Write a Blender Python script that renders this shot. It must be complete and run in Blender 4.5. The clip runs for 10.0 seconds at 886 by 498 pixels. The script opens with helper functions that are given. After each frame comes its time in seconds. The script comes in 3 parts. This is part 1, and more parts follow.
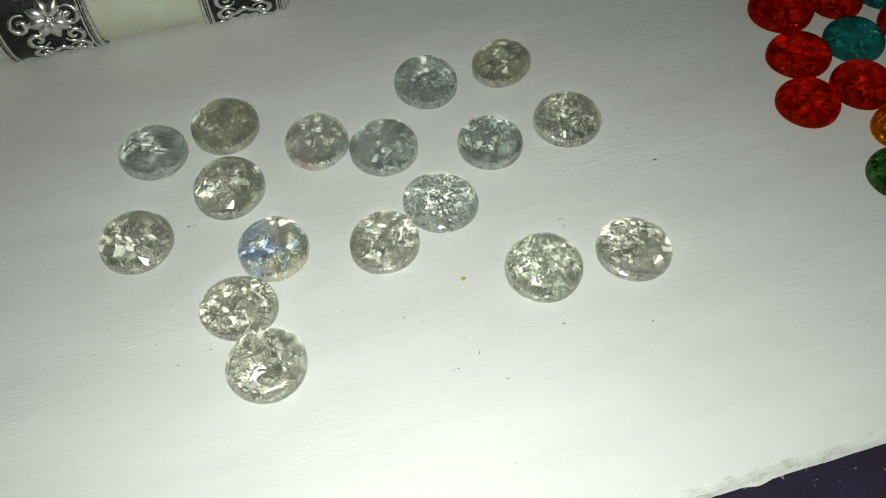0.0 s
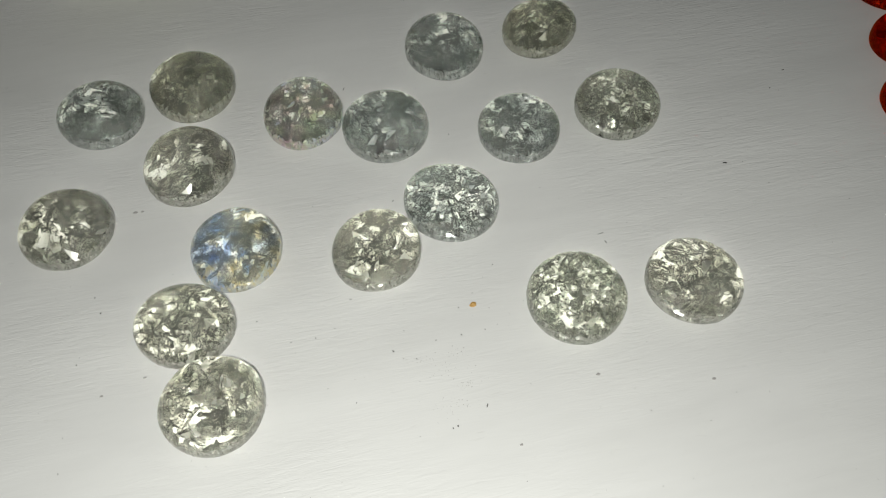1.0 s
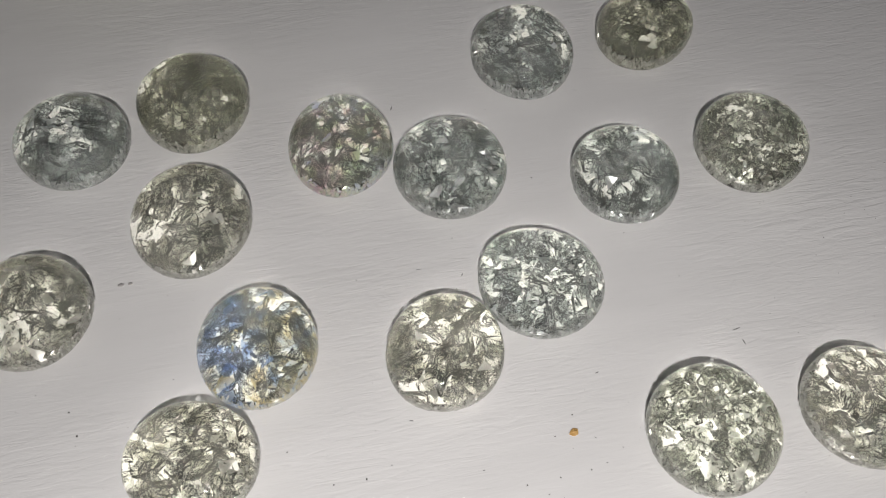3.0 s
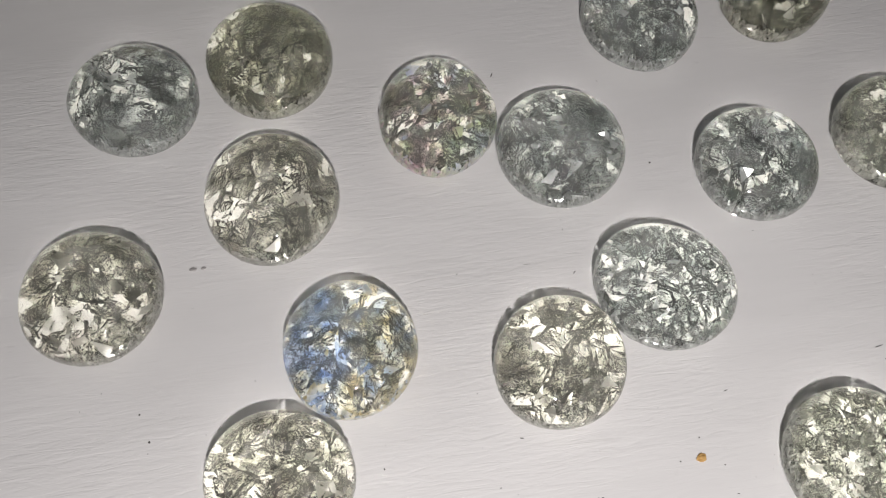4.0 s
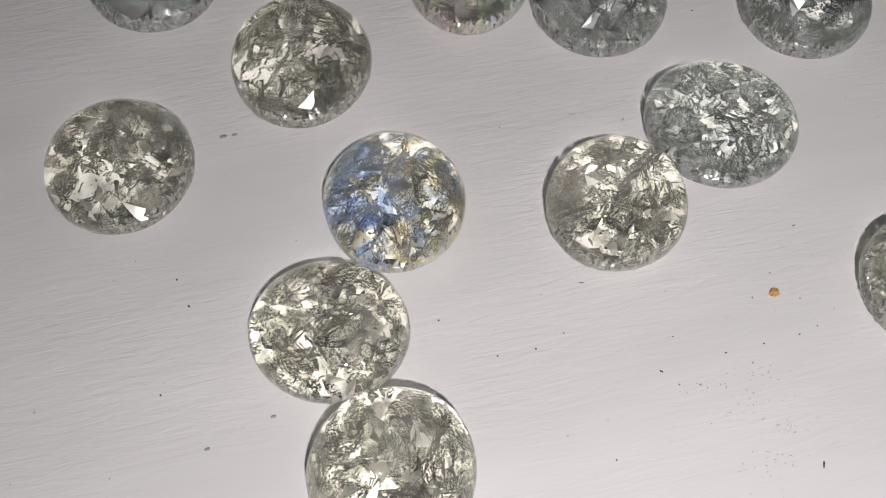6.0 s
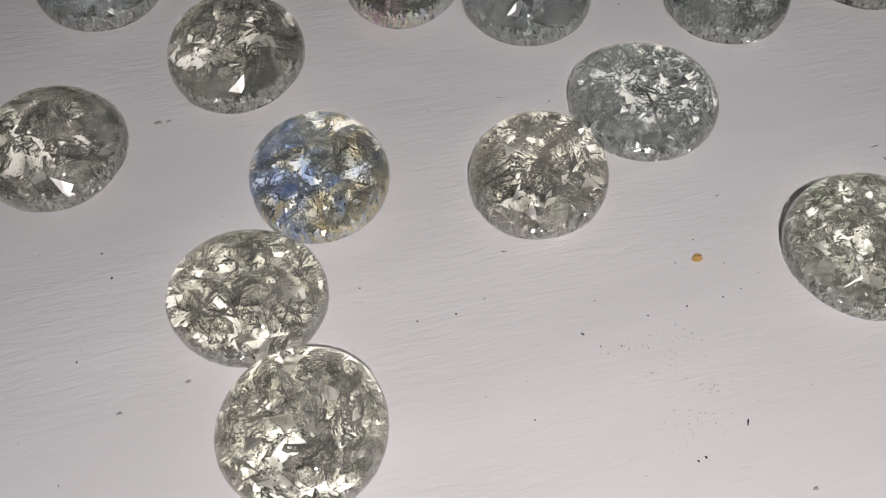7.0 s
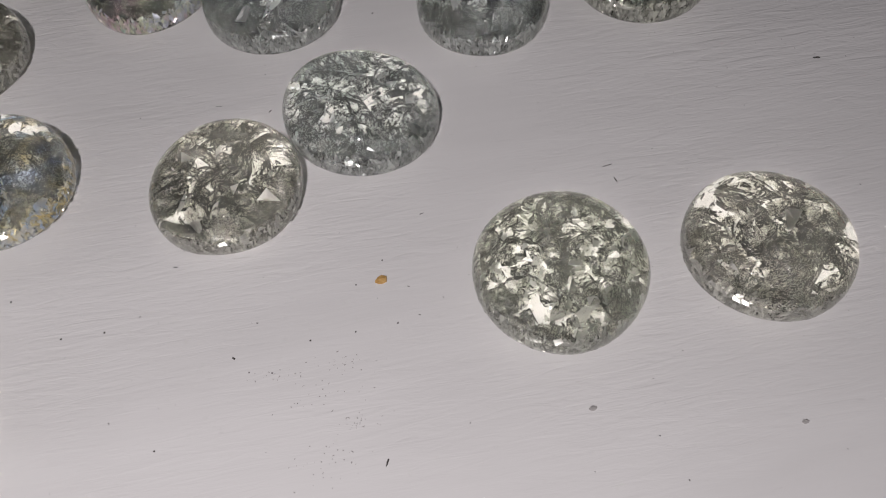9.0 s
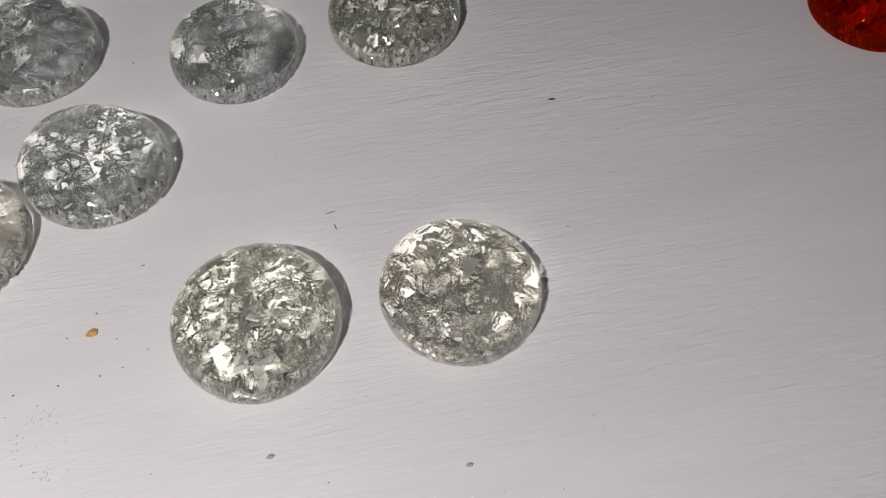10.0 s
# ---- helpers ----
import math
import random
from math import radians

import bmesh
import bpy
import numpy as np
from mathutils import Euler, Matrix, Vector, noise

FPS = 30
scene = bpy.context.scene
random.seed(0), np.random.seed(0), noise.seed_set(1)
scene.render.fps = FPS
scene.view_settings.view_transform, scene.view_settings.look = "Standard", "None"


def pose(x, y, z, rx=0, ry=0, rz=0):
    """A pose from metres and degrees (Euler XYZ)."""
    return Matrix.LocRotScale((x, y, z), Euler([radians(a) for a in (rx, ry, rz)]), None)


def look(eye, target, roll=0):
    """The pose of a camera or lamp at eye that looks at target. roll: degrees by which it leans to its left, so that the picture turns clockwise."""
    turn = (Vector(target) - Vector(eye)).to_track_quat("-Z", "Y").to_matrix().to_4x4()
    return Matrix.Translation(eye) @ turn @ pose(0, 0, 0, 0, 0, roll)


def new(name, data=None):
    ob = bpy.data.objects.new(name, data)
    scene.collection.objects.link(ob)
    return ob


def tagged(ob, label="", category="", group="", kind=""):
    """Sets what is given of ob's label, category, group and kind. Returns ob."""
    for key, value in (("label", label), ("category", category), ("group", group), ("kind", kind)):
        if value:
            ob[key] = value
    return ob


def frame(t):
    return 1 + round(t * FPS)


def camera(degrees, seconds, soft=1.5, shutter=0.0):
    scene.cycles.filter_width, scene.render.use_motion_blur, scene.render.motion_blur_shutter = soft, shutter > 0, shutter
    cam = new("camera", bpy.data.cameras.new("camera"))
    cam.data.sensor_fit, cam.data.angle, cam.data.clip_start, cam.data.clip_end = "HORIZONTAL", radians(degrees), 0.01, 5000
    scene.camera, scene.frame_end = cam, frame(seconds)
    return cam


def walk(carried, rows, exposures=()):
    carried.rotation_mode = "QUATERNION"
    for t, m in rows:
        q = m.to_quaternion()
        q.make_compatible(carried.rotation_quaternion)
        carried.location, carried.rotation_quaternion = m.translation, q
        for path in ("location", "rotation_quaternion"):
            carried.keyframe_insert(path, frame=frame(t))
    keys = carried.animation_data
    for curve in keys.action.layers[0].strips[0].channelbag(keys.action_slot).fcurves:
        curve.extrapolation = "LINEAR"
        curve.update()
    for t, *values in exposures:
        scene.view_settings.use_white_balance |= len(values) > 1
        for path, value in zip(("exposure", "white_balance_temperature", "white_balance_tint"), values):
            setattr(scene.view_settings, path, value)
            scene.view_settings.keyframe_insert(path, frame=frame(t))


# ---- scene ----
cam = camera(57.0, 10.0, soft=1.1)
PATH = [
    (0, (0.0050, -0.0020, 0.1770), (-0.0460, 1.1890, -1.4280), -2.3),
    (0.5, (0.0050, 0.0150, 0.1530), (-0.0540, 1.1870, -1.4660), 0.5),
    (1, (0.00571, 0.03574, 0.14645), (-0.00119, 0.11853, 0.02156), -0.52),
    (1.5, (0.00660, 0.04967, 0.13837), (-0.00117, 0.13143, 0.01285), -1.75),
    (2, (0.00170, 0.06229, 0.12631), (-0.00592, 0.13619, -0.00400), -0.92),
    (2.5, (-0.00610, 0.07317, 0.12610), (-0.01090, 0.14476, -0.00563), 1.38),
    (2.7, (-0.01013, 0.07829, 0.12626), (-0.01416, 0.14922, -0.00585), 1.81),
    (3.8, (-0.02900, 0.09550, 0.11703), (-0.03018, 0.15555, -0.02042), 5.74),
    (4, (-0.03430, 0.09787, 0.11505), (-0.03498, 0.15571, -0.02335), 6.71),
    (4.5, (-0.04096, 0.10344, 0.11467), (-0.04184, 0.15777, -0.02514), 7.31),
    (5, (-0.04012, 0.09493, 0.11496), (-0.04237, 0.15128, -0.02403), 5.05),
    (5.5, (-0.04120, 0.08556, 0.10642), (-0.04180, 0.14695, -0.03044), 5.30),
    (5.7, (-0.03932, 0.08274, 0.10335), (-0.04229, 0.14298, -0.03399), 2.32),
    (6.8, (-0.02969, 0.06716, 0.09468), (-0.03219, 0.13711, -0.03799), 0.96),
    (7, (-0.02430, 0.06520, 0.09365), (-0.03021, 0.13975, -0.03638), -0.93),
    (7.5, (-0.01447, 0.06223, 0.08805), (-0.02154, 0.13999, -0.04002), -0.27),
    (8, (0.00017, 0.06542, 0.07874), (-0.01159, 0.14630, -0.04705), -1.70),
    (8.5, (0.00958, 0.06943, 0.08332), (-0.00029, 0.15266, -0.04108), -0.67),
    (9, (0.01991, 0.07123, 0.08400), (0.00757, 0.15140, -0.04218), -2.98),
    (9.5, (0.03734, 0.07317, 0.08667), (0.02574, 0.15265, -0.04001), -3.66),
    (10, (0.05491, 0.07811, 0.08937), (0.04399, 0.15801, -0.03711), -3.57),
]
EXPOSURES = [
    (0.0, 0.6, 6400, -5), (0.5, 0.36, 6450, -2), (1.0, 0.4, 6450, 3), (2.0, 0.32, 6450, 7), (2.5, 0.35, 6450, 10),
    (4.0, 0.53, 6450, 14), (5.0, 0.4, 6440, 15), (5.5, 0.38, 6420, 16), (7.0, 0.1, 6380, 17), (8.0, -0.03, 6380, 18), (9.0, -0.05, 6380, 18), (9.5, 0.08, 6380, 18), (10.0, 0.32, 6380, 18),
]
walk(cam, [(t, look(eye, target, roll)) for t, eye, target, roll in PATH], EXPOSURES)

# ---- light: a dim room and a small white torch over the near edge of the board ----
world = bpy.data.worlds.new("dim_room")
scene.world = world
world.use_nodes = True
world.node_tree.nodes["Background"].inputs[0].default_value = (0.9, 0.95, 1.0, 1)
world.node_tree.nodes["Background"].inputs[1].default_value = 0.03

torch = new("torch", bpy.data.lights.new("torch", "AREA"))
torch.data.shape, torch.data.size = "DISK", 0.009
torch.data.energy = 0.272
torch.data.color = (1.0, 0.965, 0.93)
torch.matrix_basis = look((-0.002, 0.004, 0.155), (0.012, 0.085, 0.0))


# ---- materials ----
def material(name):
    m = bpy.data.materials.new(name)
    m.use_nodes = True
    nt = m.node_tree
    nt.nodes.clear()
    return m, nt, nt.nodes.new("ShaderNodeOutputMaterial")


def node(nt, kind, **inputs):
    n = nt.nodes.new("ShaderNode" + kind)
    for key, value in inputs.items():
        k = key.replace("_", " ")
        if isinstance(value, bpy.types.NodeSocket):
            nt.links.new(value, n.inputs[k])
        else:
            n.inputs[k].default_value = value
    return n


def ramp(nt, fac, stops):
    n = nt.nodes.new("ShaderNodeValToRGB")
    els = n.color_ramp.elements
    while len(els) < len(stops):
        els.new(0.5)
    for e, (p, c) in zip(els, stops):
        e.position, e.color = p, (*c, 1) if len(c) == 3 else c
    nt.links.new(fac, n.inputs[0])
    return n.outputs[0]


def grey(v):
    return (v, v, v)


def math_node(nt, op, a, b=0.0):
    n = nt.nodes.new("ShaderNodeMath")
    n.operation = op
    for i, v in enumerate((a, b)):
        if isinstance(v, bpy.types.NodeSocket):
            nt.links.new(v, n.inputs[i])
        else:
            n.inputs[i].default_value = v
    return n.outputs[0]


def coords(nt, scale=(1, 1, 1), rot=(0, 0, 0)):
    tc = nt.nodes.new("ShaderNodeTexCoord")
    mp = nt.nodes.new("ShaderNodeMapping")
    mp.inputs["Scale"].default_value = scale
    mp.inputs["Rotation"].default_value = rot
    nt.links.new(tc.outputs["Object"], mp.inputs["Vector"])
    return mp.outputs[0]


def mix_colour(nt, fac, a, b, mode="MIX"):
    n = nt.nodes.new("ShaderNodeMix")
    n.data_type, n.blend_type = "RGBA", mode
    for i, v in ((0, fac), (6, a), (7, b)):
        if isinstance(v, bpy.types.NodeSocket):
            nt.links.new(v, n.inputs[i])
        else:
            n.inputs[i].default_value = v if not isinstance(v, tuple) or len(v) == 4 else (*v, 1)
    return n.outputs[2]


def mix_shader(nt, fac, a, b):
    n = nt.nodes.new("ShaderNodeMixShader")
    if isinstance(fac, bpy.types.NodeSocket):
        nt.links.new(fac, n.inputs[0])
    else:
        n.inputs[0].default_value = fac
    nt.links.new(a, n.inputs[1])
    nt.links.new(b, n.inputs[2])
    return n.outputs[0]


def painted_wood():
    m, nt, out = material("white_painted_wood")
    brush = node(nt, "TexNoise", Vector=coords(nt, (230, 2000, 200), (0, 0, 0.05)), Scale=1.0, Detail=4.0, Roughness=0.6, Distortion=0.6)
    ridge = node(nt, "TexNoise", Vector=coords(nt, (150, 900, 100), (0, 0, -0.06)), Scale=1.0, Detail=3.0, Roughness=0.6, Distortion=0.9)
    patch = node(nt, "TexNoise", Vector=coords(nt, (14, 22, 14)), Scale=1.0, Detail=3.0)
    tone = node(nt, "TexNoise", Vector=coords(nt, (9, 40, 9)), Scale=1.0, Detail=5.0, Roughness=0.65)
    scuff = node(nt, "TexNoise", Vector=coords(nt, (900, 1900, 900)), Scale=1.0, Detail=2.0)
    base = ramp(nt, tone.outputs[0], [(0.3, (0.70, 0.695, 0.685)), (0.7, (0.80, 0.795, 0.785))])
    line = ramp(nt, ridge.outputs[0], [(0.25, grey(1.0)), (0.31, grey(0.0))])
    base = mix_colour(nt, math_node(nt, "MULTIPLY", line, 0.16), base, (0.42, 0.41, 0.40))
    dirt = math_node(nt, "MULTIPLY", ramp(nt, scuff.outputs[0], [(0.70, grey(0.0)), (0.78, grey(1.0))]), ramp(nt, patch.outputs[0], [(0.52, grey(0.0)), (0.66, grey(0.5))]))
    base = mix_colour(nt, dirt, base, (0.28, 0.26, 0.24))
    where = ramp(nt, patch.outputs[0], [(0.40, grey(0.08)), (0.68, grey(1.0))])
    h = math_node(nt, "ADD", math_node(nt, "MULTIPLY", brush.outputs[0], 0.35), math_node(nt, "MULTIPLY", ridge.outputs[0], 0.9))
    h = math_node(nt, "MULTIPLY", h, where)
    bump = node(nt, "Bump", Height=h, Strength=0.45, Distance=0.0005)
    rough = math_node(nt, "ADD", math_node(nt, "MULTIPLY", patch.outputs[0], 0.2), 0.45)
    b = node(nt, "BsdfPrincipled", Base_Color=base, Roughness=rough, Specular_IOR_Level=0.35, Normal=bump.outputs[0])
    nt.links.new(b.outputs[0], out.inputs[0])
    return m


def board_edge():
    m, nt, out = material("chipped_paint_edge")
    a = node(nt, "TexNoise", Vector=coords(nt, (160, 400, 400)), Scale=1.0, Detail=5.0, Roughness=0.7)
    base = ramp(nt, a.outputs[0], [(0.28, (0.46, 0.46, 0.43)), (0.45, (0.70, 0.70, 0.67)), (0.7, (0.82, 0.82, 0.79))])
    bump = node(nt, "Bump", Height=a.outputs[0], Strength=0.5, Distance=0.0006)
    b = node(nt, "BsdfPrincipled", Base_Color=base, Roughness=0.6, Normal=bump.outputs[0])
    nt.links.new(b.outputs[0], out.inputs[0])
    return m


def purple_cloth():
    m, nt, out = material("dark_purple_cloth")
    v = node(nt, "TexVoronoi", Vector=coords(nt, (2600, 2600, 2600)), Scale=1.0)
    w = node(nt, "TexNoise", Vector=coords(nt, (60, 60, 60)), Scale=1.0, Detail=4.0)
    lint = node(nt, "TexNoise", Vector=coords(nt, (420, 420, 420)), Scale=1.0, Detail=3.0)
    base = ramp(nt, w.outputs[0], [(0.3, (0.009, 0.005, 0.020)), (0.7, (0.020, 0.011, 0.038))])
    base = mix_colour(nt, ramp(nt, lint.outputs[0], [(0.66, grey(0.0)), (0.74, grey(0.8))]), base, (0.35, 0.32, 0.42))
    bump = node(nt, "Bump", Height=v.outputs["Distance"], Strength=0.5, Distance=0.0003)
    b = node(nt, "BsdfPrincipled", Base_Color=base, Roughness=0.9, Normal=bump.outputs[0])
    nt.links.new(b.outputs[0], out.inputs[0])
    return m


def clear_glass(name, colour, rough=0.02):
    m, nt, out = material(name)
    g = node(nt, "BsdfGlass", Color=(*colour, 1), Roughness=rough, IOR=1.5)
    nt.links.new(g.outputs[0], out.inputs[0])
    return m


def crackle(name, dark, light, least, most, gloss=0.5, rough=0.12, hues=()):
    """Broken faces inside the glass: each one lets some light through and throws some back. least, most: how much it throws back."""
    m, nt, out = material(name)
    isl = nt.nodes.new("ShaderNodeNewGeometry").outputs["Random Per Island"]
    second = math_node(nt, "FRACT", math_node(nt, "MULTIPLY", isl, 37.7))
    third = math_node(nt, "FRACT", math_node(nt, "MULTIPLY", isl, 91.3))
    tint = ramp(nt, isl, [(0.0, dark), (0.5, tuple(0.4 * a + 0.6 * b for a, b in zip(dark, light))), (1.0, light)])
    back = ramp(nt, second, [(0.0, tuple(0.5 * c for c in light)), (0.6, tuple(0.85 * c for c in light)), (1.0, light)])
    if hues:
        place = node(nt, "TexNoise", Vector=coords(nt, (150, 150, 150)), Scale=1.0, Detail=2.0)
        wild = math_node(nt, "ADD", math_node(nt, "MULTIPLY", place.outputs[0], 0.75), math_node(nt, "MULTIPLY", third, 0.25))
        film = ramp(nt, wild, [(0.3 + 0.4 * i / (len(hues) - 1), h) for i, h in enumerate(hues)])
        tint = mix_colour(nt, 0.75, tint, film)
        back = mix_colour(nt, 0.85, back, film)
    clear = node(nt, "BsdfTransparent", Color=tint).outputs[0]
    shine = node(nt, "BsdfGlossy", Color=back, Roughness=rough).outputs[0]
    matt = node(nt, "BsdfDiffuse", Color=back).outputs[0]
    glow = node(nt, "BsdfTranslucent", Color=back).outputs[0]
    body = mix_shader(nt, gloss, mix_shader(nt, 0.4, matt, glow), shine)
    fac = math_node(nt, "ADD", math_node(nt, "MULTIPLY", math_node(nt, "POWER", third, 1.3), most - least), least)
    nt.links.new(mix_shader(nt, fac, clear, body), out.inputs[0])
    return m


def air_gap(name, dark, light, hues=()):
    """The thin sheet of air in an open crack: a mirror at a slant, clear when looked at squarely."""
    m, nt, out = material(name)
    isl = nt.nodes.new("ShaderNodeNewGeometry").outputs["Random Per Island"]
    tint = ramp(nt, isl, [(0.0, dark), (0.6, light), (1.0, light)])
    if hues:
        place = node(nt, "TexNoise", Vector=coords(nt, (130, 130, 130)), Scale=1.0, Detail=2.0)
        wild = math_node(nt, "ADD", math_node(nt, "MULTIPLY", place.outputs[0], 0.8), math_node(nt, "MULTIPLY", isl, 0.2))
        film = ramp(nt, wild, [(0.3 + 0.4 * i / (len(hues) - 1), h) for i, h in enumerate(hues)])
        tint = mix_colour(nt, 0.3, tint, film)
    ripple = node(nt, "TexNoise", Vector=coords(nt, (1500, 1500, 1500)), Scale=1.0, Detail=2.0, Distortion=0.8)
    cell = node(nt, "TexVoronoi", Vector=coords(nt), Scale=2300.0)
    h = math_node(nt, "ADD", ripple.outputs[0], math_node(nt, "MULTIPLY", cell.outputs["Distance"], 0.8))
    bump = node(nt, "Bump", Height=h, Strength=0.8, Distance=0.00025)
    g = node(nt, "BsdfGlass", Color=tint, Roughness=0.15, IOR=0.667, Normal=bump.outputs[0])
    nt.links.new(g.outputs[0], out.inputs[0])
    return m


def metal(name, colour, rough, dirt=0.0):
    m, nt, out = material(name)
    n = node(nt, "TexNoise", Vector=coords(nt, (500, 500, 500)), Scale=1.0, Detail=4.0)
    base = ramp(nt, n.outputs[0], [(0.3, tuple(c * (1 - dirt) for c in colour)), (0.65, colour)])
    r = math_node(nt, "ADD", math_node(nt, "MULTIPLY", n.outputs[0], 0.25), rough - 0.1)
    b = node(nt, "BsdfPrincipled", Base_Color=base, Metallic=1.0, Roughness=r)
    nt.links.new(b.outputs[0], out.inputs[0])
    return m


def plain(name, a, b, rough=0.6, scale=400.0, metallic=0.0, coat=0.0):
    m, nt, out = material(name)
    n = node(nt, "TexNoise", Vector=coords(nt, (scale, scale, scale)), Scale=1.0, Detail=4.0)
    base = ramp(nt, n.outputs[0], [(0.35, a), (0.65, b)])
    p = node(nt, "BsdfPrincipled", Base_Color=base, Roughness=rough, Metallic=metallic, Coat_Weight=coat)
    nt.links.new(p.outputs[0], out.inputs[0])
    return m


WOOD, EDGE, CLOTH = painted_wood(), board_edge(), purple_cloth()
CLEAR = clear_glass("clear_glass", (0.945, 0.948, 0.918))


def crackles(name, dark, light, hues=(), haze=0.0):
    """The broken faces of one sort of gem: broad flakes, glitter, the standing facets round its edge, and the open cracks."""
    soft = tuple(0.55 * a + 0.45 * b for a, b in zip(dark, light))
    pale = tuple(0.1 * a + 0.9 * b for a, b in zip(dark, light))
    return (
        crackle(name + "_flakes", soft, light, 0.10 + haze, 0.72, 0.55, 0.3, hues),
        crackle(name + "_glitter", dark, light, 0.25, 1.0, 0.85, 0.06, hues),
        crackle(name + "_edge", dark, pale, 0.85, 1.0, 0.5, 0.14, hues),
        air_gap(name + "_gap", tuple(0.55 + 0.42 * c for c in light), tuple(0.46 + 0.48 * c for c in light), hues),
    )


BLUES = ((0.46, 0.60, 0.92), (0.66, 0.78, 1.0), (1.0, 1.0, 0.96), (1.0, 0.84, 0.42), (0.60, 0.74, 0.98))
PEARLS = ((0.66, 0.86, 0.77), (1.0, 0.76, 0.86), (0.89, 0.98, 0.72), (0.76, 0.79, 1.0), (0.98, 0.97, 0.88))
CRACK = {
    "plain": crackles("clear", (0.34, 0.35, 0.31), (0.955, 0.95, 0.905)),
    "grey": crackles("grey", (0.29, 0.325, 0.315), (0.925, 0.95, 0.945)),
    "fine": crackles("fine", (0.45, 0.465, 0.42), (0.93, 0.94, 0.89), (), 0.10),
    "olive": crackles("olive", (0.31, 0.32, 0.25), (0.92, 0.92, 0.84)),
    "blue": crackles("blue", (0.36, 0.41, 0.46), (0.93, 0.96, 1.0), BLUES),
    "pearl": crackles("pearl", (0.38, 0.42, 0.40), (0.92, 0.94, 0.92), PEARLS),
}


# ---- building helpers ----
def mesh(name, verts, faces, smooth=False):
    me = bpy.data.meshes.new(name)
    me.from_pydata([tuple(v) for v in verts], [], faces)
    if smooth:
        me.polygons.foreach_set("use_smooth", [True] * len(me.polygons))
    me.update()
    return me


def part(name, me, mat, parent, label=""):
    ob = new(name, me)
    if not me.materials:
        me.materials.append(mat)
    ob.parent = parent
    return tagged(ob, label)


def thing(name, x, y, z, rz, label, category, group=""):
    ob = new(name)
    ob.matrix_basis = pose(x, y, z, 0, 0, rz)
    ob.empty_display_size = 0.01
    return tagged(ob, label, category, group)


def tube(points, radius, sides=8, taper=True):
    """Vertices and faces of a round bead along points in space."""
    verts, faces, n = [], [], len(points)
    for i, p in enumerate(points):
        a, b = points[max(i - 1, 0)], points[min(i + 1, n - 1)]
        t = (Vector(b) - Vector(a)).normalized()
        s = t.orthogonal().normalized() if i == 0 else (s - t * s.dot(t)).normalized()
        q = t.cross(s)
        k = radius * (min(1.0, 0.35 + 2.5 * min(i, n - 1 - i) / n) if taper else 1.0)
        verts += [Vector(p) + k * (math.cos(2 * math.pi * j / sides) * s + math.sin(2 * math.pi * j / sides) * q) for j in range(sides)]
    for i in range(n - 1):
        for j in range(sides):
            k = (j + 1) % sides
            faces.append((i * sides + j, i * sides + k, (i + 1) * sides + k, (i + 1) * sides + j))
    faces += [tuple(range(sides))[::-1], tuple((n - 1) * sides + j for j in range(sides))]
    return verts, faces


# ---- the setting: a cloth, and the white board on it ----
GRAIN = 16.8
BOARD = 0.0042


def build_cloth():
    n, size = 60, 2.4
    verts, faces = [], []
    for i in range(n + 1):
        for j in range(n + 1):
            x, y = (i / n - 0.5) * size, (j / n - 0.5) * size
            verts.append((x, y, 0.0016 * noise.noise(Vector((x * 7, y * 7, 0)))))
    for i in range(n):
        for j in range(n):
            k = i * (n + 1) + j
            faces.append((k, k + n + 1, k + n + 2, k + 1))
    ob = new("tablecloth", mesh("tablecloth", verts, faces, True))
    ob.data.materials.append(CLOTH)
    ob.location = (0, 0.15, -BOARD - 0.002)
    tagged(ob, "dark purple cloth with pale lint under the board", "cloth", kind="structure")


def build_board():
    """Length along the grain, a front edge with chips and a slightly eased arris."""
    front, back, left, right, n = 0.0450, 0.42, -0.42, 0.42, 560
    verts, faces = [], []
    for i in range(n + 1):
        u = left + (right - left) * i / n
        wob = 0.00022 * noise.noise(Vector((u * 60, 0, 3))) + 0.00012 * noise.noise(Vector((u * 260, 5, 0)))
        chip = max(0.0, noise.noise(Vector((u * 75, 9, 1))) - 0.38) * 0.002
        notch = 0.0007 * max(0.0, 1 - abs(u - 0.0862) / 0.0035)
        low = front + 0.00018 * noise.noise(Vector((u * 130, 2, 8))) + max(0.0, noise.noise(Vector((u * 40, 4, 4))) - 0.25) * 0.0008
        verts += [(u, back, 0), (u, front + wob, 0), (u, front - 0.0007 + wob, -0.0003), (u, front - 0.0018 + wob * 2, -0.0011), (u, low - 0.0028 + chip - notch, -0.0022), (u, low - 0.0012, -BOARD), (u, back, -BOARD)]
    for i in range(n):
        a, b = 7 * i, 7 * i + 7
        for j in range(7):
            k = (j + 1) % 7
            faces.append((a + j, a + k, b + k, b + j))
    faces += [tuple(range(7))[::-1], tuple(7 * n + j for j in range(7))]
    me = mesh("board", verts, faces)
    me.materials.append(WOOD)
    me.materials.append(EDGE)
    for p in me.polygons:
        p.material_index = 1 if p.index % 7 in (1, 2, 3, 4, 5) or abs(p.normal.x) > 0.5 else 0
    bm = bmesh.new()
    bm.from_mesh(me)
    bmesh.ops.recalc_face_normals(bm, faces=bm.faces)
    bm.to_mesh(me)
    bm.free()
    ob = new("board", me)
    ob.matrix_basis = pose(0, 0, 0, 0, 0, GRAIN)
    tagged(ob, "white painted wooden board with brush streaks and a chipped edge", "board", kind="structure")


build_cloth()
build_board()


